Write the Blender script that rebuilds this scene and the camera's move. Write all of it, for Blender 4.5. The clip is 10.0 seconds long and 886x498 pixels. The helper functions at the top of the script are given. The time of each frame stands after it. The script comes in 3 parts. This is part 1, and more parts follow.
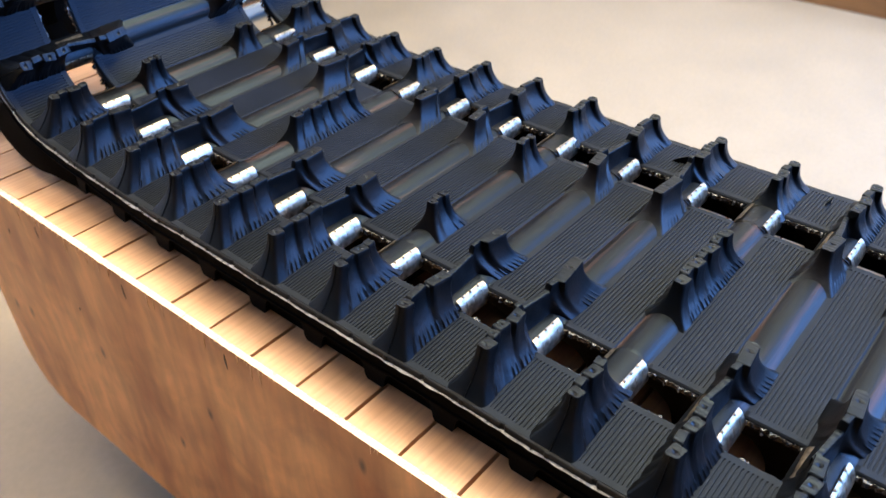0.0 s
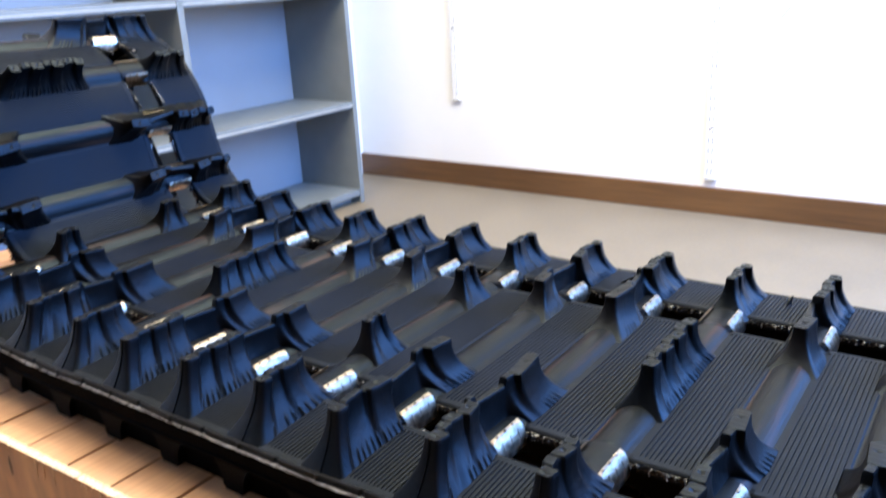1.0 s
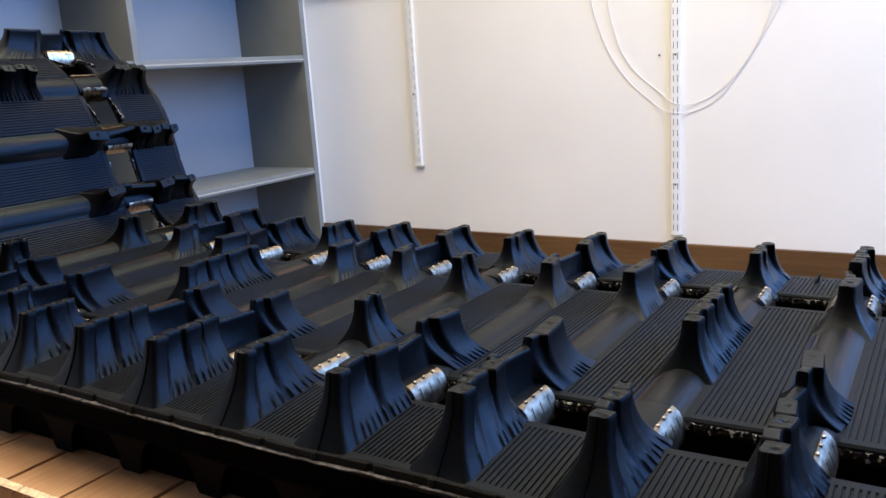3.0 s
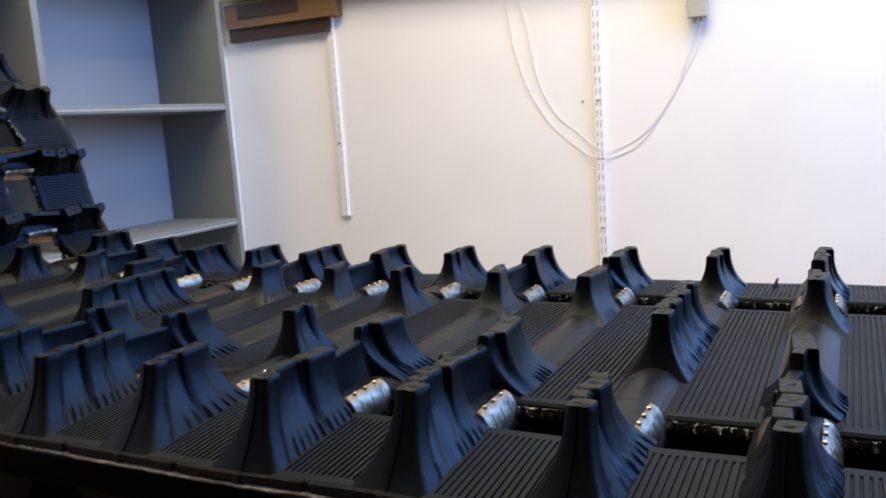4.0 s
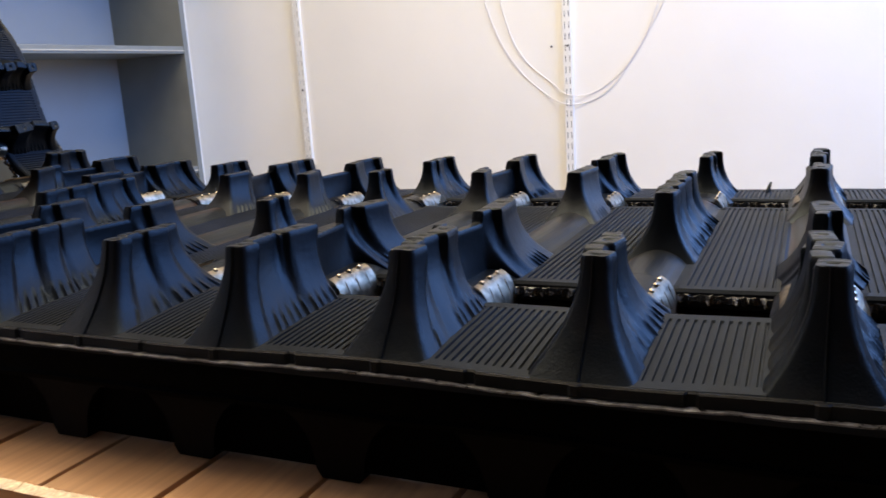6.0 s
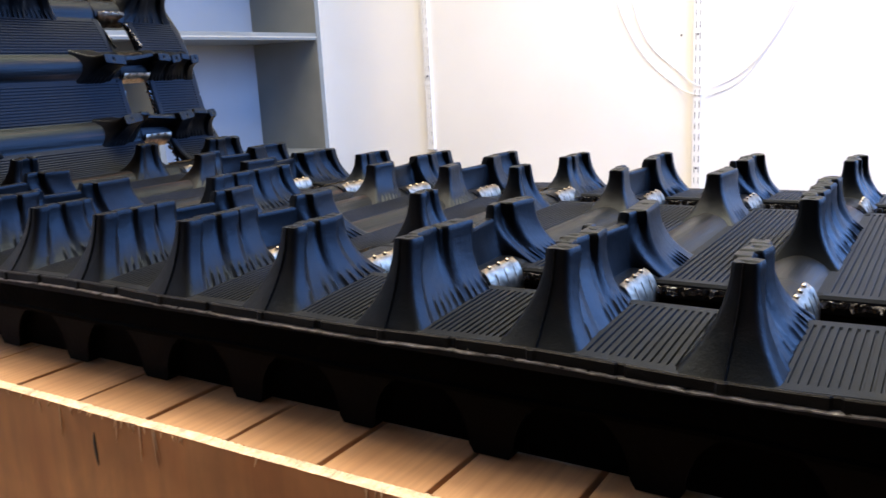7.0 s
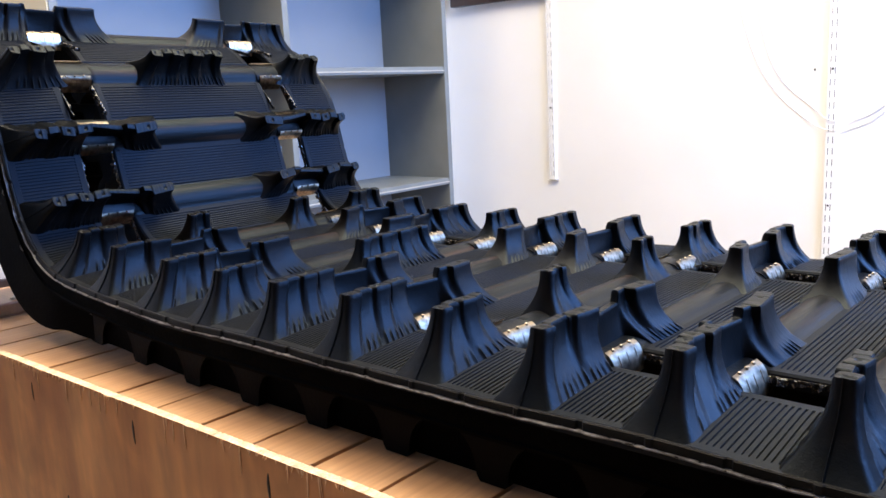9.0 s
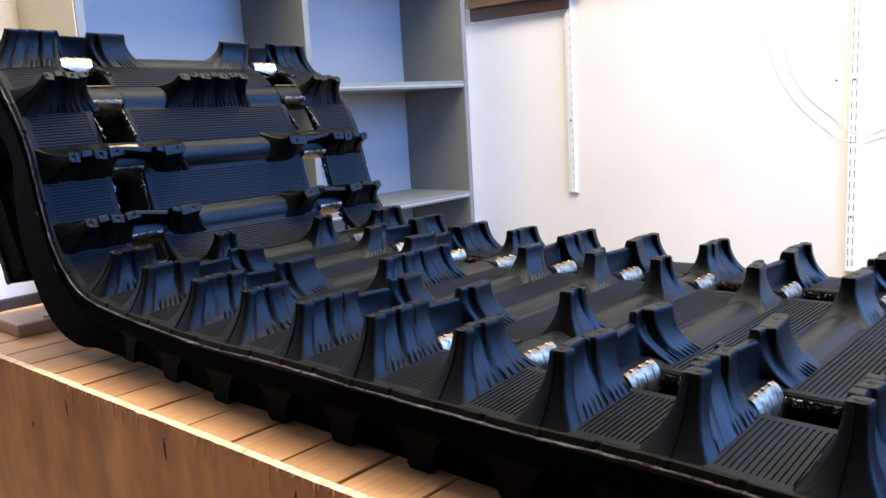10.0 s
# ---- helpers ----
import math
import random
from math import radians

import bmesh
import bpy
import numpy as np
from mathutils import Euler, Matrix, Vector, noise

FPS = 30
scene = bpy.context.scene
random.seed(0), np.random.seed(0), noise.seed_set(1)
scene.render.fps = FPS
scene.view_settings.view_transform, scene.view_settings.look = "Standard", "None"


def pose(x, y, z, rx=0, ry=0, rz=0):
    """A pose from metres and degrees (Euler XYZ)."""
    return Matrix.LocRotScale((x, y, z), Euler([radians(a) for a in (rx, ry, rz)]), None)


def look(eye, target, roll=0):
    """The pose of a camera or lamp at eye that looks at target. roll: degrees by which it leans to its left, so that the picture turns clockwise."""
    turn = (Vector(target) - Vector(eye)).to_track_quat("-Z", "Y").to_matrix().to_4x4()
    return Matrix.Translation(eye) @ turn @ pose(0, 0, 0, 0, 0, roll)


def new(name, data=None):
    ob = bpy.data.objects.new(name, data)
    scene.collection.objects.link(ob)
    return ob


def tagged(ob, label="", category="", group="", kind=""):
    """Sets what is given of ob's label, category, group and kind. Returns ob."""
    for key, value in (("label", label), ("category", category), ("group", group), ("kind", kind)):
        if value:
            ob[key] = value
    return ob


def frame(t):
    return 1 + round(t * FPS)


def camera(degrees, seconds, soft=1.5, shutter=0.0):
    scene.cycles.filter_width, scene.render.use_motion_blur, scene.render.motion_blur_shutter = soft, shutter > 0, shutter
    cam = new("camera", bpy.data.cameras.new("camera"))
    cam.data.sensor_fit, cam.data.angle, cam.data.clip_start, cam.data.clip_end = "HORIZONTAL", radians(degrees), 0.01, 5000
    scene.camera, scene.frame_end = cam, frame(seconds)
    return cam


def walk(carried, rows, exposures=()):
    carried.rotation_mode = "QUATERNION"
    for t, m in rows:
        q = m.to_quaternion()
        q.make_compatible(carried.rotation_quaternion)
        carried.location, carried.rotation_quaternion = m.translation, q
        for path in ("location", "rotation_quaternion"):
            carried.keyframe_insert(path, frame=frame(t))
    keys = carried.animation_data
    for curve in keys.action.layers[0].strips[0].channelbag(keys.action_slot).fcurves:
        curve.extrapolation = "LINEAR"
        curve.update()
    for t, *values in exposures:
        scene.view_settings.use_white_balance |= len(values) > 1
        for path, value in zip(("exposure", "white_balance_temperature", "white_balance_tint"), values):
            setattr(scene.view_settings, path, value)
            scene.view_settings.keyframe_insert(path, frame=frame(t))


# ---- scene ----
# ---- camera and walk ----
cam = camera(56.9, 10.0, soft=1.5, shutter=0.35)
PATH = [  # seconds, place, (yaw, pitch, roll) in degrees
    (0.0, (0.7183, -0.3499, 0.3737), (39.96, -36.79, 1.08)),
    (0.2, (0.7268, -0.3644, 0.3201), (39.22, -31.69, 0.83)),
    (0.5, (0.7250, -0.3669, 0.2621), (37.84, -26.38, 0.36)),
    (0.7, (0.7218, -0.3620, 0.2560), (36.44, -24.26, 1.27)),
    (1.0, (0.7223, -0.3497, 0.2517), (34.89, -18.54, 3.03)),
    (1.2, (0.7177, -0.3523, 0.2412), (33.65, -15.18, 3.16)),
    (1.5, (0.7112, -0.3486, 0.2163), (32.93, -13.43, 3.03)),
    (2.0, (0.6979, -0.3422, 0.1909), (32.37, -12.71, 3.34)),
    (3.5, (0.6589, -0.3260, 0.1452), (30.45, -12.36, 4.04)),
    (4.0, (0.6428, -0.3057, 0.1223), (26.38, -8.85, 3.88)),
    (4.5, (0.6338, -0.2938, 0.1091), (22.06, -7.00, 4.37)),
    (5.0, (0.6272, -0.2868, 0.0948), (20.18, -9.87, 5.05)),
    (5.5, (0.6234, -0.2864, 0.0814), (20.99, -11.64, 4.66)),
    (6.9, (0.6168, -0.3181, 0.0900), (31.22, -12.11, 2.80)),
    (7.0, (0.6173, -0.3205, 0.0919), (31.97, -12.37, 2.93)),
    (7.5, (0.6226, -0.3318, 0.0994), (35.76, -13.09, 2.61)),
    (8.0, (0.6291, -0.3463, 0.1139), (38.16, -12.69, 2.40)),
    (8.5, (0.6331, -0.3547, 0.1262), (39.43, -11.64, 2.37)),
    (9.0, (0.6370, -0.3610, 0.1338), (40.30, -10.65, 2.80)),
    (9.5, (0.6405, -0.3659, 0.1396), (41.03, -10.11, 3.14)),
    (10.0, (0.6442, -0.3697, 0.1429), (41.68, -9.83, 3.26)),
]
walk(cam, [(t, pose(*e, 90 + a[1], a[2], a[0])) for t, e, a in PATH],
     exposures=((0.0, 1.0, 6300, 10), (0.5, 0.9, 6050, 10), (1.0, 0.66, 5950, 9), (1.5, 0.12, 6100, 8), (2.2, -0.3, 6650, 9), (3.3, -0.28, 6750, 10),
                (4.5, -0.40, 6950, 11), (5.0, -0.53, 7000, 12), (5.7, -0.42, 6950, 12), (6.8, 0.10, 6650, 12), (8.0, 0.36, 6550, 12), (10.0, 0.24, 6550, 12)))

# ---- world and lights ----
world = bpy.data.worlds.new("world")
scene.world = world
world.use_nodes = True
wn = world.node_tree.nodes
sky = wn.new("ShaderNodeTexSky")
sky.sky_type = 'NISHITA'
sky.sun_disc = False
sky.sun_elevation, sky.sun_rotation = radians(35), radians(120)
wn["Background"].inputs["Strength"].default_value = 0.1
world.node_tree.links.new(sky.outputs[0], wn["Background"].inputs["Color"])


def area(name, eye, target, sx, sy, watts, colour):
    data = bpy.data.lights.new(name, 'AREA')
    data.shape, data.size, data.size_y = 'RECTANGLE', sx, sy
    data.energy, data.color = watts, colour
    ob = new(name, data)
    ob.matrix_world = look(eye, target)
    return ob


DAYLIGHT = (0.19, 0.41, 1.0)
area("window_daylight", (2.24, 1.33, 1.22), (0.9, 1.0, 0.87), 1.40, 1.80, 152, DAYLIGHT)
area("window_daylight", (1.74, 2.10, 1.05), (1.6, 1.2, 0.85), 0.95, 1.55, 40, DAYLIGHT)
area("ceiling_lamp_light", (0.45, 0.95, 2.09), (0.45, 0.95, 0.0), 1.3, 0.9, 66, (1.0, 0.90, 0.62))
area("ceiling_lamp_light", (-0.60, 0.10, 2.09), (-0.60, 0.10, 0.0), 0.9, 1.0, 34, (1.0, 0.80, 0.55))


# ---- materials ----
def material(name, colour, rough=0.6, metal=0.0, var=0.15, scale=30.0, bump=0.1, bump_scale=200.0, stretch=(1, 1, 1), second=None, spec=0.5, fine=0.0, sheen=None, mix_range=(0.3, 0.7), dents=None):
    m = bpy.data.materials.new(name)
    m.use_nodes = True
    nt = m.node_tree
    n, l = nt.nodes, nt.links
    b = n["Principled BSDF"]
    b.inputs["Roughness"].default_value, b.inputs["Metallic"].default_value = rough, metal
    b.inputs["Specular IOR Level"].default_value = spec
    if sheen:
        b.inputs["Specular Tint"].default_value = (*sheen, 1)
    tc = n.new("ShaderNodeTexCoord")
    mp = n.new("ShaderNodeMapping")
    mp.inputs["Scale"].default_value = stretch
    l.new(tc.outputs["Object"], mp.inputs["Vector"])
    big = n.new("ShaderNodeTexNoise")
    big.inputs["Scale"].default_value, big.inputs["Detail"].default_value = scale, 6
    l.new(mp.outputs[0], big.inputs["Vector"])
    small = n.new("ShaderNodeTexNoise")
    small.inputs["Scale"].default_value, small.inputs["Detail"].default_value = bump_scale, 4
    l.new(mp.outputs[0], small.inputs["Vector"])
    mix = n.new("ShaderNodeMix")
    mix.data_type = 'RGBA'
    lo = tuple(c * (1 - var) for c in colour)
    hi = second or tuple(min(1, c * (1 + var)) for c in colour)
    mix.inputs["A"].default_value, mix.inputs["B"].default_value = (*lo, 1), (*hi, 1)
    ramp = n.new("ShaderNodeMapRange")
    ramp.inputs["From Min"].default_value, ramp.inputs["From Max"].default_value = mix_range
    l.new(big.outputs["Fac"], ramp.inputs["Value"])
    l.new(ramp.outputs[0], mix.inputs["Factor"])
    out = mix.outputs["Result"]
    if fine:
        hsv = n.new("ShaderNodeHueSaturation")
        mr = n.new("ShaderNodeMapRange")
        mr.inputs["From Min"].default_value, mr.inputs["From Max"].default_value = 0.25, 0.75
        mr.inputs["To Min"].default_value, mr.inputs["To Max"].default_value = 1 - fine, 1 + fine
        l.new(small.outputs["Fac"], mr.inputs["Value"])
        l.new(mr.outputs[0], hsv.inputs["Value"])
        l.new(out, hsv.inputs["Color"])
        out = hsv.outputs[0]
    l.new(out, b.inputs["Base Color"])
    rr = n.new("ShaderNodeMapRange")
    rr.inputs["To Min"].default_value, rr.inputs["To Max"].default_value = max(0.03, rough - 0.1), min(1, rough + 0.1)
    l.new(big.outputs["Fac"], rr.inputs["Value"])
    l.new(rr.outputs[0], b.inputs["Roughness"])
    if bump:
        bp = n.new("ShaderNodeBump")
        bp.inputs["Strength"].default_value, bp.inputs["Distance"].default_value = bump, 0.001
        l.new(small.outputs["Fac"], bp.inputs["Height"])
        l.new(bp.outputs[0], b.inputs["Normal"])
        if dents:  # (size, strength) of broader unevenness
            uneven, dp = n.new("ShaderNodeTexNoise"), n.new("ShaderNodeBump")
            uneven.inputs["Scale"].default_value, uneven.inputs["Detail"].default_value = dents[0], 3
            l.new(tc.outputs["Object"], uneven.inputs["Vector"])
            dp.inputs["Strength"].default_value, dp.inputs["Distance"].default_value = dents[1], 0.002
            l.new(uneven.outputs["Fac"], dp.inputs["Height"])
            l.new(dp.outputs[0], bp.inputs["Normal"])
    return m


def wood(name, dark, light, grain=(3, 60, 60), rough=0.5, rings=14.0, knots=False, shift=0.0):
    """Wood with long grain along the axis of the smallest scale, fine pores and, if asked, dark knots."""
    m = bpy.data.materials.new(name)
    m.use_nodes = True
    nt = m.node_tree
    n, l = nt.nodes, nt.links
    b = n["Principled BSDF"]
    b.inputs["Roughness"].default_value = rough
    tc, mp, info = n.new("ShaderNodeTexCoord"), n.new("ShaderNodeMapping"), n.new("ShaderNodeObjectInfo")
    mp.inputs["Scale"].default_value = grain
    l.new(tc.outputs["Object"], mp.inputs["Vector"])
    add = n.new("ShaderNodeVectorMath")
    mul = n.new("ShaderNodeMath")
    mul.operation = 'MULTIPLY'
    mul.inputs[1].default_value = 37.0
    l.new(info.outputs["Random"], mul.inputs[0])
    l.new(mp.outputs[0], add.inputs[0])
    l.new(mul.outputs[0], add.inputs[1])
    grainy = n.new("ShaderNodeTexNoise")
    grainy.inputs["Scale"].default_value, grainy.inputs["Detail"].default_value, grainy.inputs["Distortion"].default_value = 1.0, 8, 0.6
    l.new(add.outputs[0], grainy.inputs["Vector"])
    broad = n.new("ShaderNodeTexNoise")
    broad.inputs["Scale"].default_value, broad.inputs["Detail"].default_value = 0.12 * rings, 3
    l.new(tc.outputs["Object"], broad.inputs["Vector"])
    sumup = n.new("ShaderNodeMath")
    sumup.operation = 'MULTIPLY_ADD'
    sumup.inputs[1].default_value = 0.5
    l.new(broad.outputs["Fac"], sumup.inputs[0])
    half = n.new("ShaderNodeMath")
    half.operation = 'MULTIPLY'
    half.inputs[1].default_value = 0.5
    l.new(grainy.outputs["Fac"], half.inputs[0])
    l.new(half.outputs[0], sumup.inputs[2])
    ramp = n.new("ShaderNodeValToRGB")
    ramp.color_ramp.elements[0].position, ramp.color_ramp.elements[1].position = 0.36, 0.64
    ramp.color_ramp.elements[0].color, ramp.color_ramp.elements[1].color = (*dark, 1), (*light, 1)
    l.new(sumup.outputs[0], ramp.inputs["Fac"])
    out = ramp.outputs["Color"]
    if knots:
        vm = n.new("ShaderNodeMapping")
        vm.inputs["Scale"].default_value = (10, 9, 4.5)
        vm.inputs["Rotation"].default_value = (math.pi / 2, 0, 0)
        l.new(tc.outputs["Object"], vm.inputs["Vector"])
        vo = n.new("ShaderNodeTexVoronoi")
        vo.voronoi_dimensions = '2D'
        vo.inputs["Scale"].default_value = 1.0
        l.new(vm.outputs[0], vo.inputs["Vector"])
        kr = n.new("ShaderNodeMapRange")
        kr.inputs["From Min"].default_value, kr.inputs["From Max"].default_value = 0.01, 0.045
        kr.inputs["To Min"].default_value, kr.inputs["To Max"].default_value = 0.85, 0.0
        l.new(vo.outputs["Distance"], kr.inputs["Value"])
        blotch = n.new("ShaderNodeTexNoise")
        blotch.inputs["Scale"].default_value, blotch.inputs["Detail"].default_value, blotch.inputs["Distortion"].default_value = 16.0, 6, 1.8
        l.new(tc.outputs["Object"], blotch.inputs["Vector"])
        br = n.new("ShaderNodeMapRange")
        br.inputs["From Min"].default_value, br.inputs["From Max"].default_value = 0.3, 0.7
        br.inputs["To Min"].default_value, br.inputs["To Max"].default_value = 0.82, 1.11
        l.new(blotch.outputs["Fac"], br.inputs["Value"])
        bh = n.new("ShaderNodeHueSaturation")
        l.new(br.outputs[0], bh.inputs["Value"])
        l.new(out, bh.inputs["Color"])
        out = bh.outputs[0]
        mk = n.new("ShaderNodeMix")
        mk.data_type = 'RGBA'
        mk.inputs["B"].default_value = (0.06, 0.022, 0.01, 1)
        l.new(out, mk.inputs["A"])
        l.new(kr.outputs[0], mk.inputs["Factor"])
        out = mk.outputs["Result"]
    hsv = n.new("ShaderNodeHueSaturation")
    vr = n.new("ShaderNodeMapRange")
    vr.inputs["To Min"].default_value, vr.inputs["To Max"].default_value = 0.9 + shift, 1.1 + shift
    l.new(info.outputs["Random"], vr.inputs["Value"])
    # fine pores and fibres
    fm = n.new("ShaderNodeMapping")
    fm.inputs["Scale"].default_value = tuple(6 * g for g in grain)
    l.new(tc.outputs["Object"], fm.inputs["Vector"])
    pores = n.new("ShaderNodeTexNoise")
    pores.inputs["Scale"].default_value, pores.inputs["Detail"].default_value = 1.0, 4
    l.new(fm.outputs[0], pores.inputs["Vector"])
    pr = n.new("ShaderNodeMapRange")
    pr.inputs["From Min"].default_value, pr.inputs["From Max"].default_value = 0.35, 0.65
    pr.inputs["To Min"].default_value, pr.inputs["To Max"].default_value = 0.90, 1.08
    l.new(pores.outputs["Fac"], pr.inputs["Value"])
    both = n.new("ShaderNodeMath")
    both.operation = 'MULTIPLY'
    l.new(vr.outputs[0], both.inputs[0])
    l.new(pr.outputs[0], both.inputs[1])
    l.new(both.outputs[0], hsv.inputs["Value"])
    l.new(out, hsv.inputs["Color"])
    l.new(hsv.outputs[0], b.inputs["Base Color"])
    bp = n.new("ShaderNodeBump")
    bp.inputs["Strength"].default_value, bp.inputs["Distance"].default_value = 0.25, 0.0006
    l.new(grainy.outputs["Fac"], bp.inputs["Height"])
    l.new(bp.outputs[0], b.inputs["Normal"])
    return m


RUBBER = material("black_rubber", (0.0019, 0.0020, 0.0022), rough=0.40, var=0.35, scale=38, second=(0.0066, 0.0042, 0.0030), mix_range=(0.48, 0.74), bump=0.12, bump_scale=1300, spec=0.132, fine=0.25, sheen=(0.66, 0.84, 1.0), dents=(130, 0.14))
BELT = material("ribbed_rubber", (0.0042, 0.0044, 0.0051), rough=0.60, var=0.45, scale=18, bump=0.1, bump_scale=1200, spec=0.145, fine=0.25, sheen=(0.62, 0.78, 1.0))
# brown streaks: wear, and the ridges' warm reflections put into the colour
RIDGE = material("ridge_rubber", (0.0060, 0.0049, 0.0043), rough=0.42, var=0.5, scale=150, stretch=(1, 0.04, 1), second=(0.038, 0.0185, 0.011), mix_range=(0.55, 0.72), bump=0.25, bump_scale=700, spec=0.13, fine=0.25, sheen=(0.60, 0.84, 1.0))
# near-black base that carries the shade on the side band and guide strips
EDGE = material("shaded_edge_rubber", (0.0007, 0.0007, 0.0007), rough=0.62, var=0.4, scale=40, bump=0.3, bump_scale=300, spec=0.012)
# below the lugs' rubber: the shade under the belt is in this colour
LEGM = material("shaded_drive_lug_rubber", (0.0009, 0.0008, 0.0007), rough=0.6, var=0.5, scale=60, bump=0.2, bump_scale=400, spec=0.05)
RIMM = material("rim_rubber", (0.0035, 0.0032, 0.003), rough=0.45, var=0.35, scale=40, bump=0.2, bump_scale=600, spec=0.14)
FLASHM = material("scuffed_rubber_flash", (0.012, 0.012, 0.012), rough=0.3, var=0.5, scale=260, bump=0.4, bump_scale=900, second=(0.20, 0.195, 0.195), spec=0.6)
GLOSS = material("torn_rubber", (0.006, 0.0056, 0.0052), rough=0.2, var=0.5, scale=260, bump=0.8, bump_scale=700, spec=0.8, second=(0.16, 0.15, 0.145), mix_range=(0.56, 0.66))
STEEL = material("clip_steel", (0.43, 0.36, 0.27), rough=0.40, metal=1.0, var=0.5, scale=240, bump=0.05, bump_scale=420)
PLY = wood("plywood_face", (0.42, 0.130, 0.035), (0.90, 0.415, 0.145), grain=(16, 60, 2.4), rough=0.4, rings=80, knots=True)
SLAT = wood("slat_wood", (0.42, 0.220, 0.098), (0.54, 0.310, 0.155), grain=(70, 3.5, 70), rough=0.42)
RAWEDGE = material("raw_ply_edge", (0.72, 0.54, 0.34), rough=0.8, var=0.3, scale=150, bump=0.6, bump_scale=600, fine=0.2)
SPLINTER = material("torn_wood_fibre", (0.86, 0.52, 0.27), rough=0.8, var=0.2, scale=150, bump=0.3, bump_scale=600)
FLOOR = material("floor_vinyl", (0.190, 0.150, 0.098), rough=0.55, var=0.08, scale=6, bump=0.12, bump_scale=120, fine=0.06)
WALLM = material("wall_paint", (0.82, 0.80, 0.76), rough=0.75, var=0.03, scale=3, bump=0.25, bump_scale=160)
# unseen ceiling, greyed to weaken its bounce on lugs and slats
CEILM = material("low_bounce_ceiling", (0.50, 0.49, 0.47), rough=0.8, var=0.03, scale=2, bump=0.1)
SKIRT = wood("skirting_wood", (0.070, 0.031, 0.010), (0.15, 0.072, 0.024), grain=(2.5, 60, 60), rough=0.4)
GREY = material("shelf_paint", (0.17, 0.182, 0.174), rough=0.5, var=0.08, scale=12, bump=0.15, bump_scale=180)
BACKM = material("shelf_back_paint", (0.255, 0.27, 0.285), rough=0.55, var=0.05, scale=5, bump=0.12, bump_scale=160)
WHITEM = material("white_enamel", (0.82, 0.81, 0.78), rough=0.35, var=0.04, scale=40, bump=0.05)
# for the unseen south and east walls, dark so they bounce little light
SOUTHM = material("low_bounce_wall", (0.15, 0.125, 0.10), rough=0.8, var=0.06, scale=3, bump=0.2)
DARK = material("dark_slot", (0.05, 0.048, 0.045), rough=0.8, var=0.1)
CREAM = wood("cream_board", (0.62, 0.5, 0.27), (0.72, 0.6, 0.35), grain=(2, 40, 40), rough=0.45)
BROWN = wood("brown_board", (0.12, 0.064, 0.024), (0.19, 0.10, 0.04), grain=(2.5, 50, 50), rough=0.45)
TAN = wood("tan_board", (0.21, 0.11, 0.052), (0.34, 0.185, 0.088), grain=(2.5, 50, 50), rough=0.4)
DARKBROWN = wood("dark_brown_board", (0.028, 0.013, 0.007), (0.055, 0.026, 0.012), grain=(2.5, 50, 50), rough=0.45)
CREAMPAINT = material("cream_paint", (0.52, 0.45, 0.29), rough=0.55, var=0.05, scale=8, bump=0.12, bump_scale=160)
PLASTIC = material("grey_plastic", (0.42, 0.395, 0.33), rough=0.45, var=0.05, scale=60, bump=0.05)
CABLEM = material("cable_sheath", (0.76, 0.72, 0.67), rough=0.8, var=0.03)
GLOW = bpy.data.materials.new("lamp_diffuser")
GLOW.use_nodes = True
GLOW.node_tree.nodes["Principled BSDF"].inputs["Emission Color"].default_value = (1.0, 0.85, 0.65, 1)
GLOW.node_tree.nodes["Principled BSDF"].inputs["Emission Strength"].default_value = 3.0


# ---- building helpers ----
def mesh_of(name, bm, mat, smooth=False):
    me = bpy.data.meshes.new(name)
    bmesh.ops.recalc_face_normals(bm, faces=bm.faces)
    bm.to_mesh(me)
    bm.free()
    me.materials.append(mat)
    if smooth:
        me.polygons.foreach_set("use_smooth", [True] * len(me.polygons))
    return me


def part(name, bm, mat, parent, label="", m=None, smooth=False):
    data = bm if isinstance(bm, bpy.types.Mesh) else mesh_of(name, bm, mat, smooth)
    ob = new(name, data)
    if parent:
        ob.parent = parent
    if m is not None:
        ob.matrix_local = m
    if label:
        ob["label"] = label
    return ob


def block(x0, x1, y0, y1, z0, z1, bevel=0.002, bm=None):
    bm = bm or bmesh.new()
    r = bmesh.ops.create_cube(bm, size=1, matrix=Matrix.Translation(((x0 + x1) / 2, (y0 + y1) / 2, (z0 + z1) / 2)) @ Matrix.Diagonal((x1 - x0, y1 - y0, z1 - z0, 1)))
    if bevel:
        es = list({e for v in r["verts"] for e in v.link_edges})
        bmesh.ops.bevel(bm, geom=es, offset=bevel, segments=2, affect='EDGES', profile=0.6)
    return bm


def empty(name, label, category, at=(0, 0, 0), group="", kind=""):
    ob = new(name)
    ob.location = at
    ob.empty_display_size = 0.05
    return tagged(ob, label, category, group, kind)


def grid_faces(bm, rows, close_u=False, close_v=False):
    vs = [[bm.verts.new(p) for p in r] for r in rows]
    nu, nv = len(vs), len(vs[0])
    for i in range(nu if close_u else nu - 1):
        for j in range(nv if close_v else nv - 1):
            bm.faces.new((vs[i][j], vs[(i + 1) % nu][j], vs[(i + 1) % nu][(j + 1) % nv], vs[i][(j + 1) % nv]))
    return vs


# ---- the room ----
FLOOR_Z, CEIL_Z, BACK_Y, LEFT_X, RIGHT_X, FRONT_Y = -0.497, 2.20, 2.125, -1.44, 2.3, -2.6
T = 0.12


def structure(name, bm, mat, label, category):
    return tagged(part(name, bm, mat, None), label, category, kind="structure")


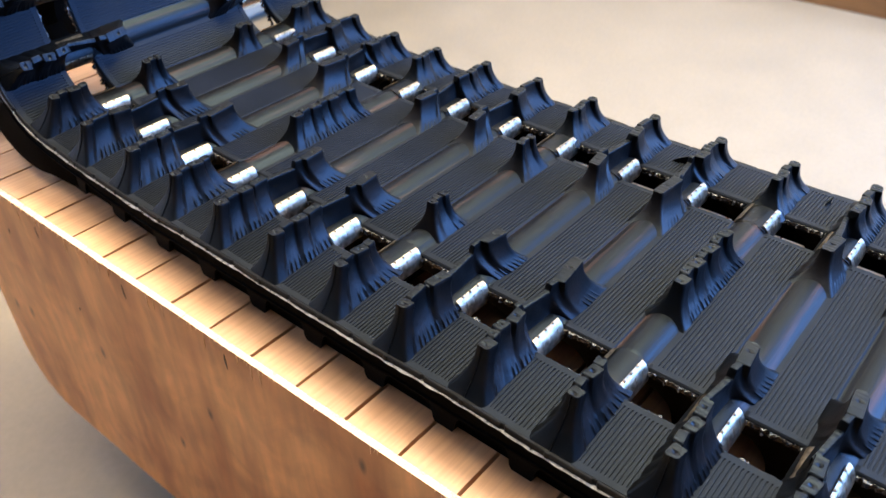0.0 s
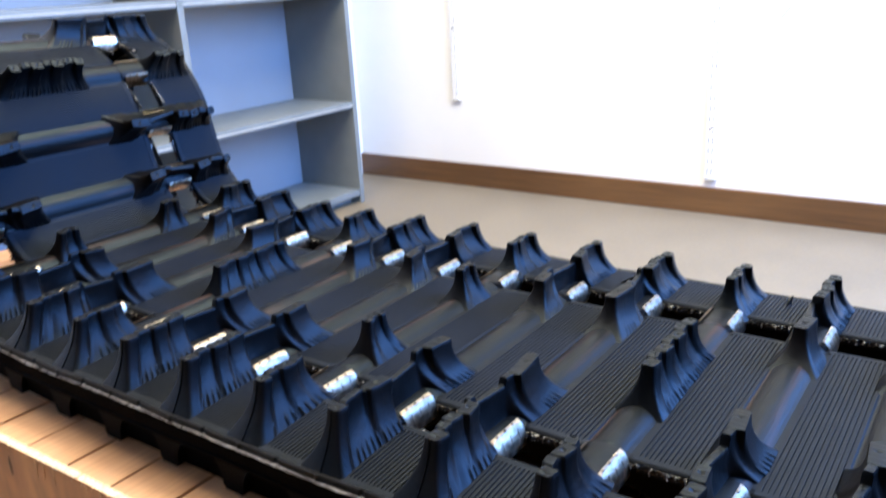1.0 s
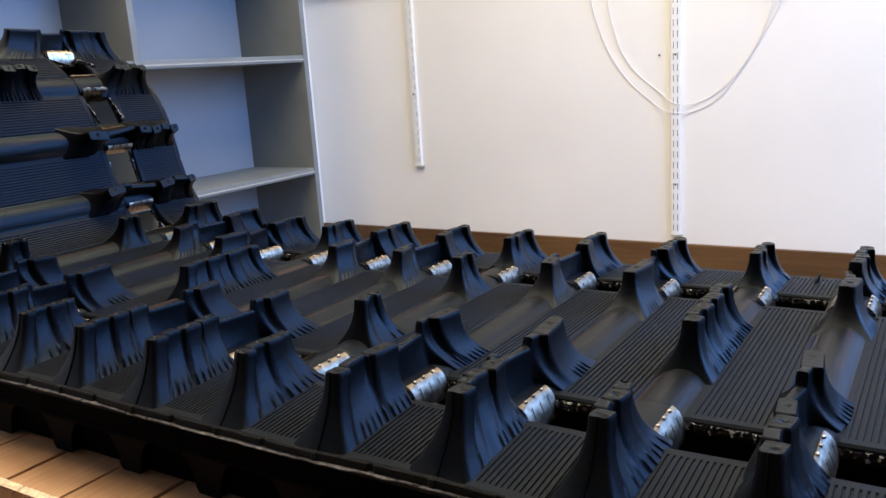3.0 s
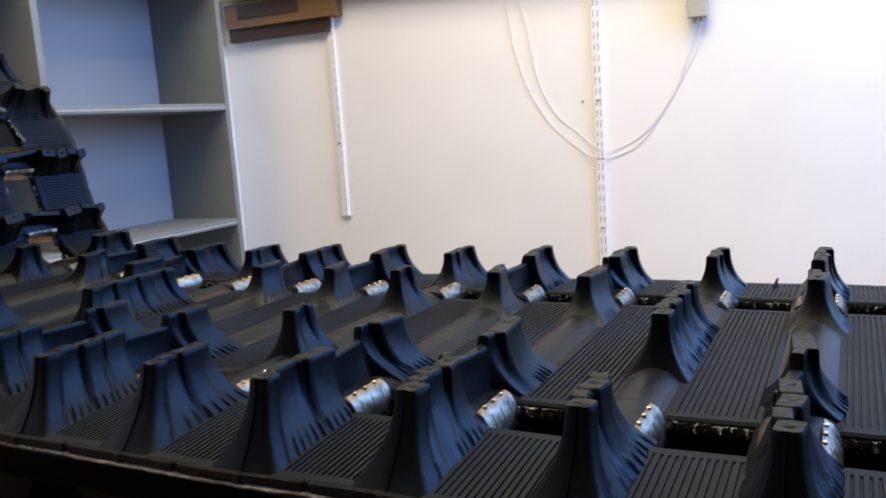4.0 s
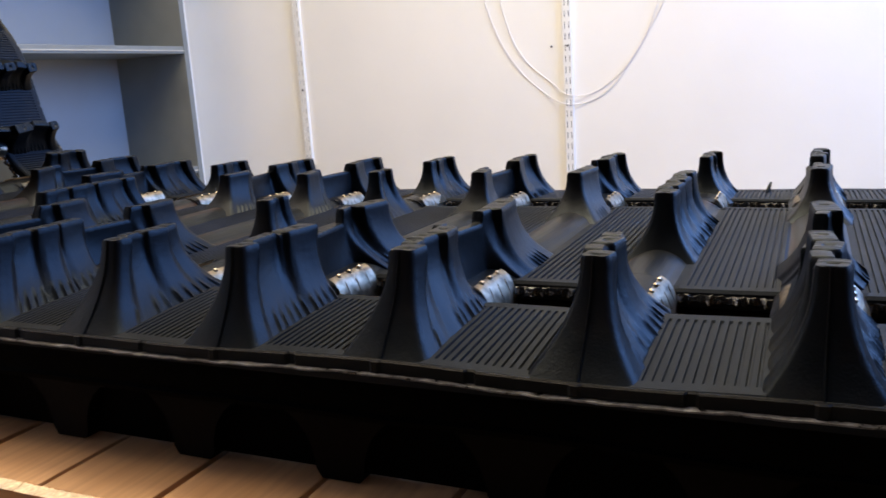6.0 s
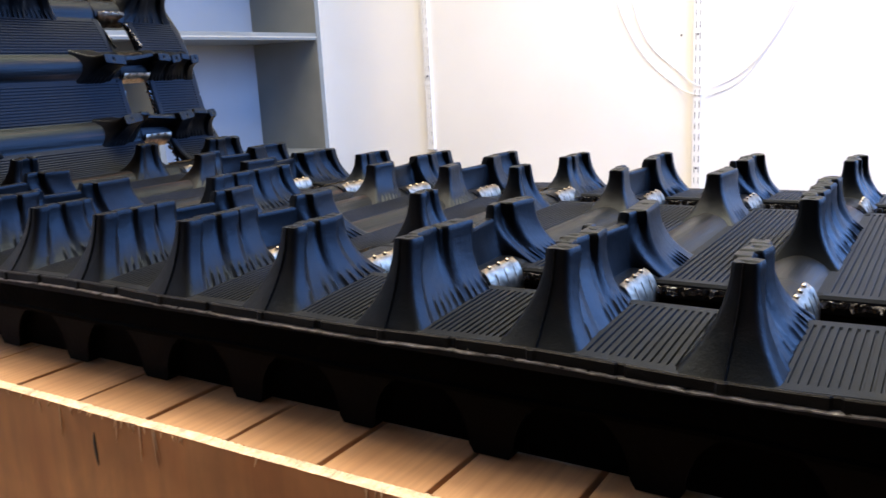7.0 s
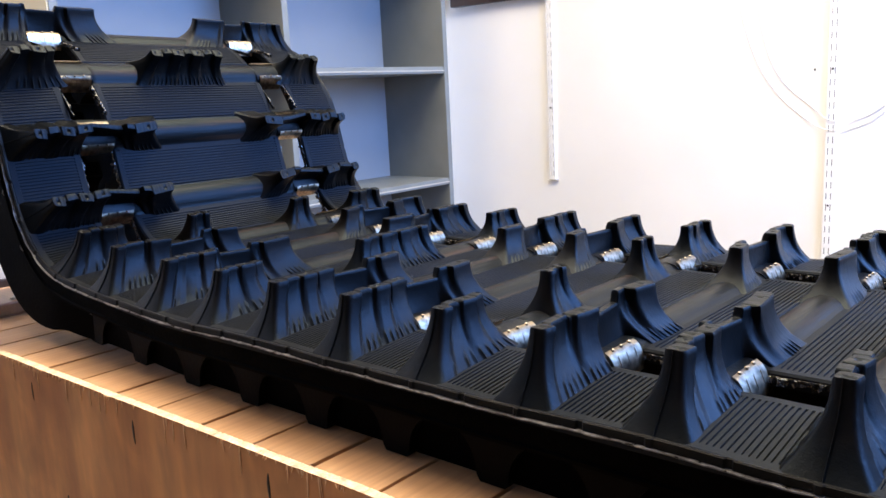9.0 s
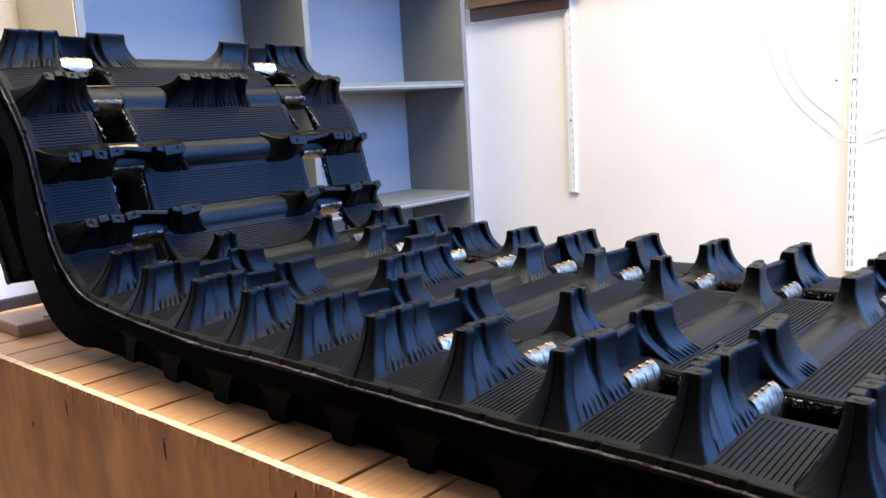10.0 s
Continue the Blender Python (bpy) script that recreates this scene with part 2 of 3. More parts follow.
structure("floor", block(LEFT_X - T, RIGHT_X + T, FRONT_Y - T, BACK_Y + T, FLOOR_Z - 0.1, FLOOR_Z, 0), FLOOR, "beige speckled vinyl floor of a workroom", "floor")
structure("ceiling", block(LEFT_X - T, RIGHT_X + T, FRONT_Y - T, BACK_Y + T, CEIL_Z, CEIL_Z + 0.1, 0), CEILM, "unseen ceiling, greyed to bounce less light", "ceiling")
# north wall, with a tall window in its eastern part
WX0, WX1, WZ0, WZ1 = 1.24, 2.24, 0.22, 1.88
bm = bmesh.new()
for a in ((LEFT_X - T, WX0, FLOOR_Z, CEIL_Z), (WX1, RIGHT_X + T, FLOOR_Z, CEIL_Z), (WX0, WX1, FLOOR_Z, WZ0), (WX0, WX1, WZ1, CEIL_Z)):
    block(a[0], a[1], BACK_Y, BACK_Y + T, a[2], a[3], 0, bm)
structure("wall_north", bm, WALLM, "white painted plaster wall with shelf uprights", "wall")
structure("wall_west", block(LEFT_X - T, LEFT_X, FRONT_Y - T, BACK_Y, FLOOR_Z, CEIL_Z, 0), WALLM, "cream painted plaster wall behind the shelf unit", "wall")
# unseen walls, darkened to keep the track's near sides black
structure("wall_south", block(LEFT_X, RIGHT_X + T, FRONT_Y - T, FRONT_Y, FLOOR_Z, CEIL_Z, 0), SOUTHM, "unseen wall closing the room, darkened to bounce less light", "wall")
WY0, WY1 = 0.60, 2.06
bm = bmesh.new()
for a in ((FRONT_Y, WY0, FLOOR_Z, CEIL_Z), (WY1, BACK_Y, FLOOR_Z, CEIL_Z), (WY0, WY1, FLOOR_Z, 0.30), (WY0, WY1, 2.15, CEIL_Z)):
    block(RIGHT_X, RIGHT_X + T, a[0], a[1], a[2], a[3], 0, bm)
structure("wall_east", bm, SOUTHM, "unseen wall with a window, darkened to bounce less light", "wall")
structure("baseboard", block(LEFT_X, RIGHT_X, BACK_Y - 0.015, BACK_Y, FLOOR_Z, -0.4135, 0.003), SKIRT, "brown stained wooden skirting board", "skirting")
structure("baseboard", block(LEFT_X, LEFT_X + 0.015, FRONT_Y, 0.46, FLOOR_Z, -0.25, 0.003), DARKBROWN, "dark brown wooden skirting board", "skirting")

# ---- shelf unit against the west wall ----
def shelf_unit():
    u = empty("shelf_unit", "grey painted open shelf unit with empty compartments", "shelf unit", (-1.29, 1.12, FLOOR_Z))
    inv = Matrix.Translation((1.29, -1.12, -FLOOR_Z))
    xf, xb, y0, y1, top = -1.147, -1.432, 0.472, 1.776, 0.98
    th = 0.02

    def p(name, bm, mat, label=""):
        bm.transform(inv)
        return part(name, bm, mat, u, label)
    for y in (y0, 1.105 - th / 2, y1 - th):
        p("side_panel", block(xb, xf, y, y + th, FLOOR_Z, top, 0.0015), GREY)
    p("outer_panel", block(xb, xf - 0.002, y0 - 0.004, y0 - 0.0002, FLOOR_Z, top, 0.001), CREAMPAINT, "cream painted outer side")
    for z in (0.205, -0.163, 0.590, -0.47):
        p("shelf", block(xb + 0.006, xf - 0.003, y0 + th, 1.105 - th / 2, z, z + 0.022, 0.0015), GREY)
        p("shelf", block(xb + 0.006, xf - 0.003, 1.105 + th / 2, y1 - th, z, z + 0.022, 0.0015), GREY)
    p("top_panel", block(xb, xf, y0, y1, top, top + 0.02, 0.0015), GREY)
    p("back_panel", block(xb, xb + 0.006, y0 + th, y1 - th, FLOOR_Z + 0.02, top, 0), BACKM, "light blue-grey back panel")
    p("plinth", block(xf - 0.06, xf - 0.045, y0 + th, y1 - th, FLOOR_Z, -0.47, 0.001), GREY)
    # thin bands along the front edges
    for z in (0.205, -0.163, 0.590):
        p("edge_band", block(xf - 0.003, xf, y0 + th, y1 - th, z + 0.007, z + 0.0105, 0), PLASTIC)
    return u


shelf_unit()


# ---- fittings on the north wall ----
def slotted_upright(x, z0, z1, holes):
    u = empty("shelf_upright", "white enamelled slotted shelf upright screwed to the wall", "shelf upright", (x, BACK_Y, z0), "shelf uprights")
    w, d = 0.0125, 0.011
    # a channel with two rows of slots cut through its face
    hgt = z1 - z0
    for a, b in ((-w, -0.0072), (-0.0049, 0.0049), (0.0072, w)):
        part("face", block(a, b, -d, -d + 0.0015, 0, hgt, 0), WHITEM, u)
    z = 0.0
    rung = mesh_of("rung", block(-0.0072, 0.0072, -d + 0.0001, -d + 0.0014, 0, 0.0130, 0), WHITEM)
    while z + 0.0130 < hgt:
        part("rung", rung, WHITEM, u, m=Matrix.Translation((0, 0, z)))
        z += 0.032
    for s in (-1, 1):
        part("flange", block(min(s * w, s * (w - 0.0015)), max(s * w, s * (w - 0.0015)), -d + 0.001, 0, 0, z1 - z0, 0), WHITEM, u)
    # a dark sheet gives the shade seen through the slots
    part("inner_web", block(-w + 0.002, w - 0.002, -0.003, -0.0005, 0.003, z1 - z0, 0), DARK, u, "dark sheet standing in for the shade inside the channel")
    bm = block(-w, w + 0.008, -d - 0.002, 0, -0.004, 0.0, 0.0008)
    part("end_cap", bm, PLASTIC, u)
    for h in holes:
        bm = bmesh.new()
        bmesh.ops.create_cone(bm, cap_ends=True, segments=12, radius1=0.0036, radius2=0.0026, depth=0.003, matrix=Matrix.Translation((0, -d - 0.0008, h - z0)) @ Matrix.Rotation(math.pi / 2, 4, 'X'))
        part("screw", bm, DARK, u, "dark screw head")
    return u


slotted_upright(-0.9676, -0.181, 1.22, (0.0722, 0.4562, 0.8402))
slotted_upright(-0.0387, -0.386, 1.22, (-0.2302, 0.1538, 0.5378))


def wall_box():
    u = empty("junction_box", "beige plastic electric junction box with two cable glands", "junction box", (0.2535, BACK_Y, 0.358))
    part("cover", block(-0.0265, 0.0265, -0.042, -0.014, 0, 0.124, 0.004), PLASTIC, u)
    part("base", block(-0.0245, 0.0245, -0.014, 0, 0.002, 0.122, 0.002), PLASTIC, u)
    for x in (-0.008, 0.010):
        bm = bmesh.new()
        bmesh.ops.create_cone(bm, cap_ends=True, segments=16, radius1=0.0045, radius2=0.006, depth=0.012, matrix=Matrix.Translation((x, -0.02, -0.006)))
        part("cable_gland", bm, PLASTIC, u)
    return u


wall_box()


def tube(points, radius, mat, name, label, category):
    cu = bpy.data.curves.new(name, 'CURVE')
    cu.dimensions, cu.bevel_depth, cu.bevel_resolution, cu.resolution_u = '3D', radius, 2, 10
    sp = cu.splines.new('BEZIER')
    sp.bezier_points.add(len(points) - 1)
    for b, p in zip(sp.bezier_points, points):
        b.co, b.handle_left_type, b.handle_right_type = p, 'AUTO', 'AUTO'
    cu.materials.append(mat)
    ob = new(name, cu)
    return tagged(ob, label, category)


CABLE_A = [(0.243, 2.105, 0.353), (0.230, 2.113, 0.294), (0.212, 2.1215, 0.229), (0.170, 2.1215, 0.141), (0.096, 2.1215, 0.053), (0.023, 2.1215, 0.012), (-0.040, 2.1095, 0.013), (-0.084, 2.1215, 0.043), (-0.181, 2.1215, 0.134), (-0.230, 2.1215, 0.245), (-0.264, 2.1215, 0.425), (-0.312, 2.1215, 0.546), (-0.335, 2.1215, 0.619)]
CABLE_B = [(0.264, 2.105, 0.351), (0.252, 2.113, 0.299), (0.239, 2.1215, 0.260), (0.189, 2.1215, 0.169), (0.142, 2.1215, 0.097), (0.077, 2.1215, 0.019), (0.008, 2.1215, -0.013), (-0.051, 2.1095, -0.013), (-0.104, 2.1215, 0.013), (-0.210, 2.1215, 0.118), (-0.285, 2.1215, 0.277), (-0.316, 2.1215, 0.432), (-0.339, 2.1215, 0.567), (-0.345, 2.1215, 0.620)]
tube(CABLE_A, 0.0012, CABLEM, "cable", "pale sheathed cable hanging in a loop on the wall", "cable")
tube(CABLE_B, 0.0012, CABLEM, "cable", "pale sheathed cable sagging lower on the wall", "cable")

# boards high on the north wall
ob = part("wall_beam", block(-0.47, 1.65, -0.075, 0, 0, 0.085, 0.004), CREAM, None)
ob.matrix_world = pose(-0.94, BACK_Y, 0.585, 0, 1.9, 0)
tagged(ob, "cream painted wooden beam along the wall", "beam")


def brown_rail():
    u = empty("rail_board", "brown wooden rail board with a dark recessed slot", "wall board", (-1.15, BACK_Y, 0.455))
    part("board", block(-0.24, 0.235, -0.045, 0, 0.045, 0.13, 0.003), BROWN, u)
    part("lower_rail", block(-0.24, 0.19, -0.03, 0, 0.0, 0.045, 0.003), DARKBROWN, u, "dark brown lower rail")
    part("slot_panel", block(-0.18, 0.085, -0.048, -0.043, 0.075, 0.12, 0.001), DARKBROWN, u, "dark recessed panel")


brown_rail()


def ceiling_lamp(x, y, w):
    u = empty("ceiling_lamp", "wide white ceiling lamp with a frosted diffuser", "ceiling lamp", (x, y, CEIL_Z), "ceiling lamps")
    part("lamp_housing", block(-0.68, 0.68, -w / 2 - 0.02, w / 2 + 0.02, -0.06, 0.0, 0.004), WHITEM, u)
    part("diffuser", block(-0.66, 0.66, -w / 2, w / 2, -0.075, -0.061, 0.004), GLOW, u)


ceiling_lamp(-0.60, 0.10, 1.0)
ceiling_lamp(0.45, 0.95, 0.9)


def window(name, at, turn, width, h):
    u = tagged(empty(name, "white framed tall window letting in bluish daylight", "window", at), kind="structure")
    u.rotation_euler = (0, 0, radians(turn))
    w = width / 2
    for x0, x1, z0, z1 in ((-w, w, 0, 0.05), (-w, w, h - 0.05, h), (-w, -w + 0.05, 0.05, h - 0.05), (w - 0.05, w, 0.05, h - 0.05), (-0.025, 0.025, 0.05, h - 0.05)):
        part("window_frame", block(x0, x1, 0.03, 0.08, z0, z1, 0.003), WHITEM, u)
    part("window_sill", block(-w - 0.02, w + 0.02, -0.02, 0.03, -0.03, -0.002, 0.004), WHITEM, u)


window("window_1", ((WX0 + WX1) / 2, BACK_Y, WZ0), 0, WX1 - WX0, WZ1 - WZ0)
window("window_2", (RIGHT_X, (WY0 + WY1) / 2, 0.30), -90, WY1 - WY0, 1.85)


# ---- the crate under the track ----
TOP_Z = -0.053
PANEL_Y0, PANEL_Y1 = -0.1172, -0.1118
CX0, CX1 = -0.17, 1.25
ASKEW = 0.010
BASE_Z = -0.388      # lower edge of the panels


def crate():
    u = empty("wooden_crate", "low plywood crate with a slatted top and rounded panel corners", "crate", (0.5, 0.08, FLOOR_Z))
    inv = Matrix.Translation((-0.5, -0.08, -FLOOR_Z))
    rnd = random.Random(4)
    # front panel: outline with a round lower corner, rough top
    n = 1300
    top = [(CX0 + (CX1 - CX0) * i / n, TOP_Z + 0.003 + 0.0005 * noise.noise((i * 0.024, 0, 0)) + 0.0004 * noise.noise((i * 0.5, 3, 0))) for i in range(n + 1)]
    low = [(CX1, BASE_Z)] + [(CX0 + 0.08 - 0.08 * math.sin(a), BASE_Z + 0.08 - 0.08 * math.cos(a)) for a in [math.pi / 2 * i / 12 for i in range(13)]]
    outline = top + low
    bm = bmesh.new()
    # the panel stands a little askew
    # and the saw has chipped its front edge
    def chip(i, x):
        if i > n:
            return 0.0
        return 0.0004 + 0.0004 * abs(noise.noise((x * 420, 1, 0))) + 0.003 * max(0.0, noise.noise((x * 75, 5, 0)) - 0.3) + 0.004 * max(0.0, noise.noise((x * 260, 8, 0)) - 0.3)
    f = [bm.verts.new((x, PANEL_Y0 + (x - 0.27) * ASKEW, z - chip(i, x))) for i, (x, z) in enumerate(outline)]
    b = [bm.verts.new((x, PANEL_Y1 + (x - 0.27) * ASKEW, z)) for x, z in outline]
    bm.faces.new(f)
    bm.faces.new(b[::-1])
    k = len(f)
    rim = [bm.faces.new((f[i], b[i], b[(i + 1) % k], f[(i + 1) % k])) for i in range(k)]
    bmesh.ops.triangulate(bm, faces=[q for q in bm.faces if len(q.verts) > 4])
    bm.transform(inv)
    me = bpy.data.meshes.new("front_panel")
    for q in rim:
        q.material_index = 1
    bmesh.ops.recalc_face_normals(bm, faces=bm.faces)
    bm.to_mesh(me)
    bm.free()
    me.materials.append(PLY)
    me.materials.append(RAWEDGE)
    panel = part("front_panel", me, PLY, u, "varnished plywood front panel with a rough sawn edge")
    # splinters and torn fibres along the sawn edge
    bm = bmesh.new()
    for i in range(170):
        x = rnd.uniform(CX0 + 0.01, 0.6) if i < 60 else rnd.choice((-0.12, -0.02, 0.01, 0.035, 0.06, 0.09, 0.13, 0.2, 0.28, 0.33)) + rnd.gauss(0, 0.010)
        h, w = rnd.uniform(0.0012, 0.0045), rnd.uniform(0.00025, 0.0006)
        if i % 6 == 0:      # long thin slivers
            h, w = rnd.uniform(0.007, 0.021), rnd.uniform(0.0004, 0.0007)
        z = TOP_Z + 0.0025
        dx, dy = rnd.uniform(-0.0016, 0.0024), rnd.uniform(0.0004, 0.0012)
        p = [(x - w, PANEL_Y0 - 0.0002, z), (x + w, PANEL_Y0 - 0.0002, z), (x + dx, PANEL_Y0 - dy, z - h), (x, PANEL_Y0 + 0.0006, z - h * 0.4)]
        v = [bm.verts.new((a, b + (x - 0.27) * ASKEW, c)) for a, b, c in p]
        for t in ((0, 1, 2), (1, 3, 2), (3, 0, 2), (0, 3, 1)):
            bm.faces.new([v[j] for j in t])
    bm.transform(inv)
    tagged(part("torn_edge", bm, SPLINTER, panel, "pale torn wood splinters"), kind="stuff")
    # narrow dark bark pockets in the face veneer
    for x, z, half in ((0.0112, -0.0711, 0.0075), (0.1564, -0.0695, 0.0085), (0.2942, -0.0683, 0.0085), (0.0469, -0.1476, 0.0022), (-0.06, -0.1, 0.003)):
        bm = bmesh.new()
        bmesh.ops.create_uvsphere(bm, u_segments=10, v_segments=8, radius=1.0)
        for v in bm.verts:
            wob = 1 + 0.3 * noise.noise((v.co.z * 2 + x * 90, v.co.x, 0))
            v.co = ((0.0013 * v.co.x * wob + 0.0006 * v.co.z * v.co.z) + x, 0.0004 * v.co.y + PANEL_Y0 + (x - 0.27) * ASKEW, v.co.z * half + z)
        bm.transform(inv)
        part("bark_pocket", bm, DARKBROWN, panel, "narrow dark bark pocket", smooth=True)
    # slats
    gap = 0.0027
    x = 0.319 - 0.0495 * 12
    xs = []
    while x < CX1:
        xs.append(x)
        x += 0.0495
    slat = block(gap / 2, 0.0495 - gap / 2, PANEL_Y1 - 0.0005, 0.284, TOP_Z - 0.016, TOP_Z, 0.0007)
    slat_mesh = mesh_of("slat", slat, SLAT)
    part("slat", slat_mesh, SLAT, u, m=inv @ Matrix.Translation((xs[0] - 0.0495, 0, -0.0005)))
    for x in xs:
        part("slat", slat_mesh, SLAT, u, m=inv @ Matrix.Translation((x, 0, rnd.uniform(-0.0005, 0.0))))
    for name, bm in (("back_panel", block(CX0, CX1, 0.284, 0.293, BASE_Z, TOP_Z - 0.002, 0.001)),
                     ("end_panel", block(CX0 + 0.1, CX0 + 0.112, PANEL_Y1, 0.284, BASE_Z + 0.002, TOP_Z - 0.031, 0.001)),
                     ("end_panel", block(CX1 - 0.012, CX1, PANEL_Y1, 0.284, BASE_Z + 0.002, TOP_Z - 0.031, 0.001)),
                     ("base", block(0.05, 1.15, 0.04, 0.24, FLOOR_Z, BASE_Z + 0.1, 0.002)),
                     ("under_board", block(CX0 - 0.14, CX1 - 0.012, PANEL_Y1, 0.284, TOP_Z - 0.03, TOP_Z - 0.0172, 0))):
        bm.transform(inv)
        part(name, bm, PLY, u)
    return u


crate()

# a loose board at the crate's end
ob = empty("board_offcut", "tan varnished board lying at the end of the crate top", "board", (-0.215, -0.06, TOP_Z - 0.001))
part("plank", block(-0.032, 0.04, -0.02, 0.045, 0.001, 0.014, 0.002), TAN, ob)
bm = bmesh.new()
bmesh.ops.create_cone(bm, cap_ends=True, segments=12, radius1=0.004, radius2=0.003, depth=0.002, matrix=Matrix.Translation((0.028, 0.012, 0.015)))
part("screw", bm, STEEL, ob, "small steel screw head")

# a nail left in the wall beside an upright
ob = empty("wall_nail", "small dark nail stuck in the white wall by the shelf upright", "nail", (-0.088, BACK_Y, 0.154))
bm = bmesh.new()
bmesh.ops.create_cone(bm, cap_ends=True, segments=10, radius1=0.0012, radius2=0.0012, depth=0.006, matrix=Matrix.Translation((0, -0.002, 0)) @ Matrix.Rotation(math.pi / 2, 4, 'X'))
bmesh.ops.create_cone(bm, cap_ends=True, segments=12, radius1=0.0032, radius2=0.0022, depth=0.0014, matrix=Matrix.Translation((0, -0.0055, 0)) @ Matrix.Rotation(math.pi / 2, 4, 'X'))
part("nail_head", bm, DARK, ob)

# ---- the rubber track ----
PITCH, MID_Y, HALF = 0.064, 0.1085, 0.1875
BAR0 = -0.015          # a bar's centre before its clip's front lip
K0, K1 = -8, 14
BELT_Z, THICK = -0.0015, 0.0065
COLS = (-0.0015, 0.2185)   # centres of the two window columns
WIN = 0.0155            # half width of a window
KNOT_S = [-0.80, -0.60, -0.445, -0.405, -0.365, -0.315, -0.27, -0.22, -0.18, -0.14, -0.10, -0.06, -0.02, 0.02, 0.064, 0.11, 0.16]
KNOT_A = [-118, -117, -115, -97, -66, -24, 15, 44, 58, 77, 73, 52, 15, 4.5, 4.5, 4, 0]
S_MIN, S_MAX, DS = -0.555, 0.93, 0.0005
LINE = []
x, z, s = 0.16, BELT_Z, 0.16
while s > S_MIN - 0.01:
    a = radians(float(np.interp(s, KNOT_S, KNOT_A)))
    LINE.append((s, x, z, a))
    x, z, s = x - math.cos(a) * DS, z + math.sin(a) * DS, s - DS
LINE = np.array(LINE[::-1])


def on_track(s):
    """Place and lean of the belt's outer face at length s."""
    if s >= 0.16:
        return s, BELT_Z, 0.0
    return tuple(float(np.interp(s, LINE[:, 0], LINE[:, i])) for i in (1, 2, 3))


def twist(s, z):
    """The curled end leans a little, its near edge higher than its far edge."""
    lean = -0.026 * float(np.interp(s, (-0.36, -0.12), (1.0, 0.0)))
    return Matrix.Translation((0, 0.28, z)) @ Matrix.Rotation(lean, 4, 'X') @ Matrix.Translation((0, -0.28, -z))


def at_track(s, y, n):
    x, z, a = on_track(s)
    p = Vector((x + n * math.sin(a), y, z + n * math.cos(a)))
    return p if s > -0.12 else twist(s, z) @ p


def frame_at(s):
    x, z, a = on_track(s)
    return twist(s, z) @ Matrix.Translation((x, 0, z)) @ Matrix.Rotation(a, 4, 'Y')


def droop(y):
    """How far the belt's outer strips sag towards their edges."""
    if y < -0.010:
        return 0.0040 * ((-0.010 - y) / 0.069) ** 1.4
    if y > 0.227:
        return 0.0025 * ((y - 0.227) / 0.069) ** 1.4
    return 0.0


# relief of one pitch: a round ridge over the bar, then thirteen fine ribs with grooves between; (place, height, ridge or rib)
RELIEF = [(-0.0125 + 0.0025 * i, math.cos((-0.0125 + 0.0025 * i) / 0.0125 * math.pi / 2) ** 0.8 if 0 < i < 10 else 0.0, 0) for i in range(11)]
for i in range(13):
    u = 0.0150 + i * 0.00275
    RELIEF += [(u, 0.0, 1), (u + 0.0008, 0.0, 1), (u + 0.0010, 0.0008, 1), (u + 0.00255, 0.0008, 1)]


def belt_samples():
    out = []
    for k in range(-11, 16):
        for u, h, rib in RELIEF:
            s = k * PITCH + BAR0 + u
            if S_MIN <= s <= S_MAX:
                out.append((s, h, rib))
    return out


SAMPLES = belt_samples()
track = empty("snowmobile_track", "black ribbed rubber snowmobile track with moulded lugs, one end curled up", "track", (0.35, MID_Y, TOP_Z))
TINV = Matrix.Translation((-0.35, -MID_Y, -TOP_Z)) @ Matrix.Rotation(radians(-0.25), 4, 'X')


def belt(name, y0, y1, ridge, label, edge=0):
    bm = bmesh.new()
    ys = [y0, y0 + 0.0012, y0 + 0.0058, y0 + 0.0066] + [y0 + (y1 - y0) * i / 8 for i in range(1, 8)] + [y1 - 0.0066, y1 - 0.0058, y1 - 0.0012, y1]
    rows = []
    for s, h, rib in SAMPLES:
        r = []
        for i, y in enumerate(ys):
            drop = (0.0012 if i in (0, len(ys) - 1) else 0) + droop(y)
            # ribs end short of the borders
            near = min(y - y0, y1 - y)
            up = (0.0008 if near < 0.006 else h) if rib else h * ridge * (min(1.0, abs(y - (y0 if edge < 0 else y1)) / 0.03) if edge else 1.0)
            wav = 0.0006 * noise.noise((s * 14, y * 9, 0.3))
            if edge:
                far = (y - (y0 if edge < 0 else y1)) * -edge
                wav += 0.0014 * noise.noise((s * 13, 0.5, edge * 4.0)) * max(0, 1 - abs(far) / 0.07)
            r.append(at_track(s, y, up - drop + wav))
        r.append(at_track(s, y1, -THICK - droop(y1)))
        r.append(at_track(s, y0, -THICK - droop(y0)))
        rows.append(r)
    vs = grid_faces(bm, rows, close_v=True)
    bm.faces.new(vs[0])
    bm.faces.new(vs[-1][::-1])
    # the ridges over the bars are smooth, the ribbed fields between them matt
    bm.faces.ensure_lookup_table()
    nv = len(rows[0])
    for i in range(len(rows) - 1):
        if not SAMPLES[i][2] and not SAMPLES[i + 1][2]:
            for j in range(len(ys) - 1):
                q = bm.faces[i * nv + j]
                q.material_index, q.smooth = 1, True
    bm.transform(TINV)
    ob = part(name, bm, BELT, track, label)
    ob.data.materials.append(RIDGE)
    return ob


NEAR, FAR = MID_Y - HALF, MID_Y + HALF
belt("outer_belt", NEAR, COLS[0] - WIN, 0.003, "ribbed outer rubber belt", -1)
belt("center_belt", COLS[0] + WIN, COLS[1] - WIN, 0.0052, "ribbed centre rubber belt with cross ridges")
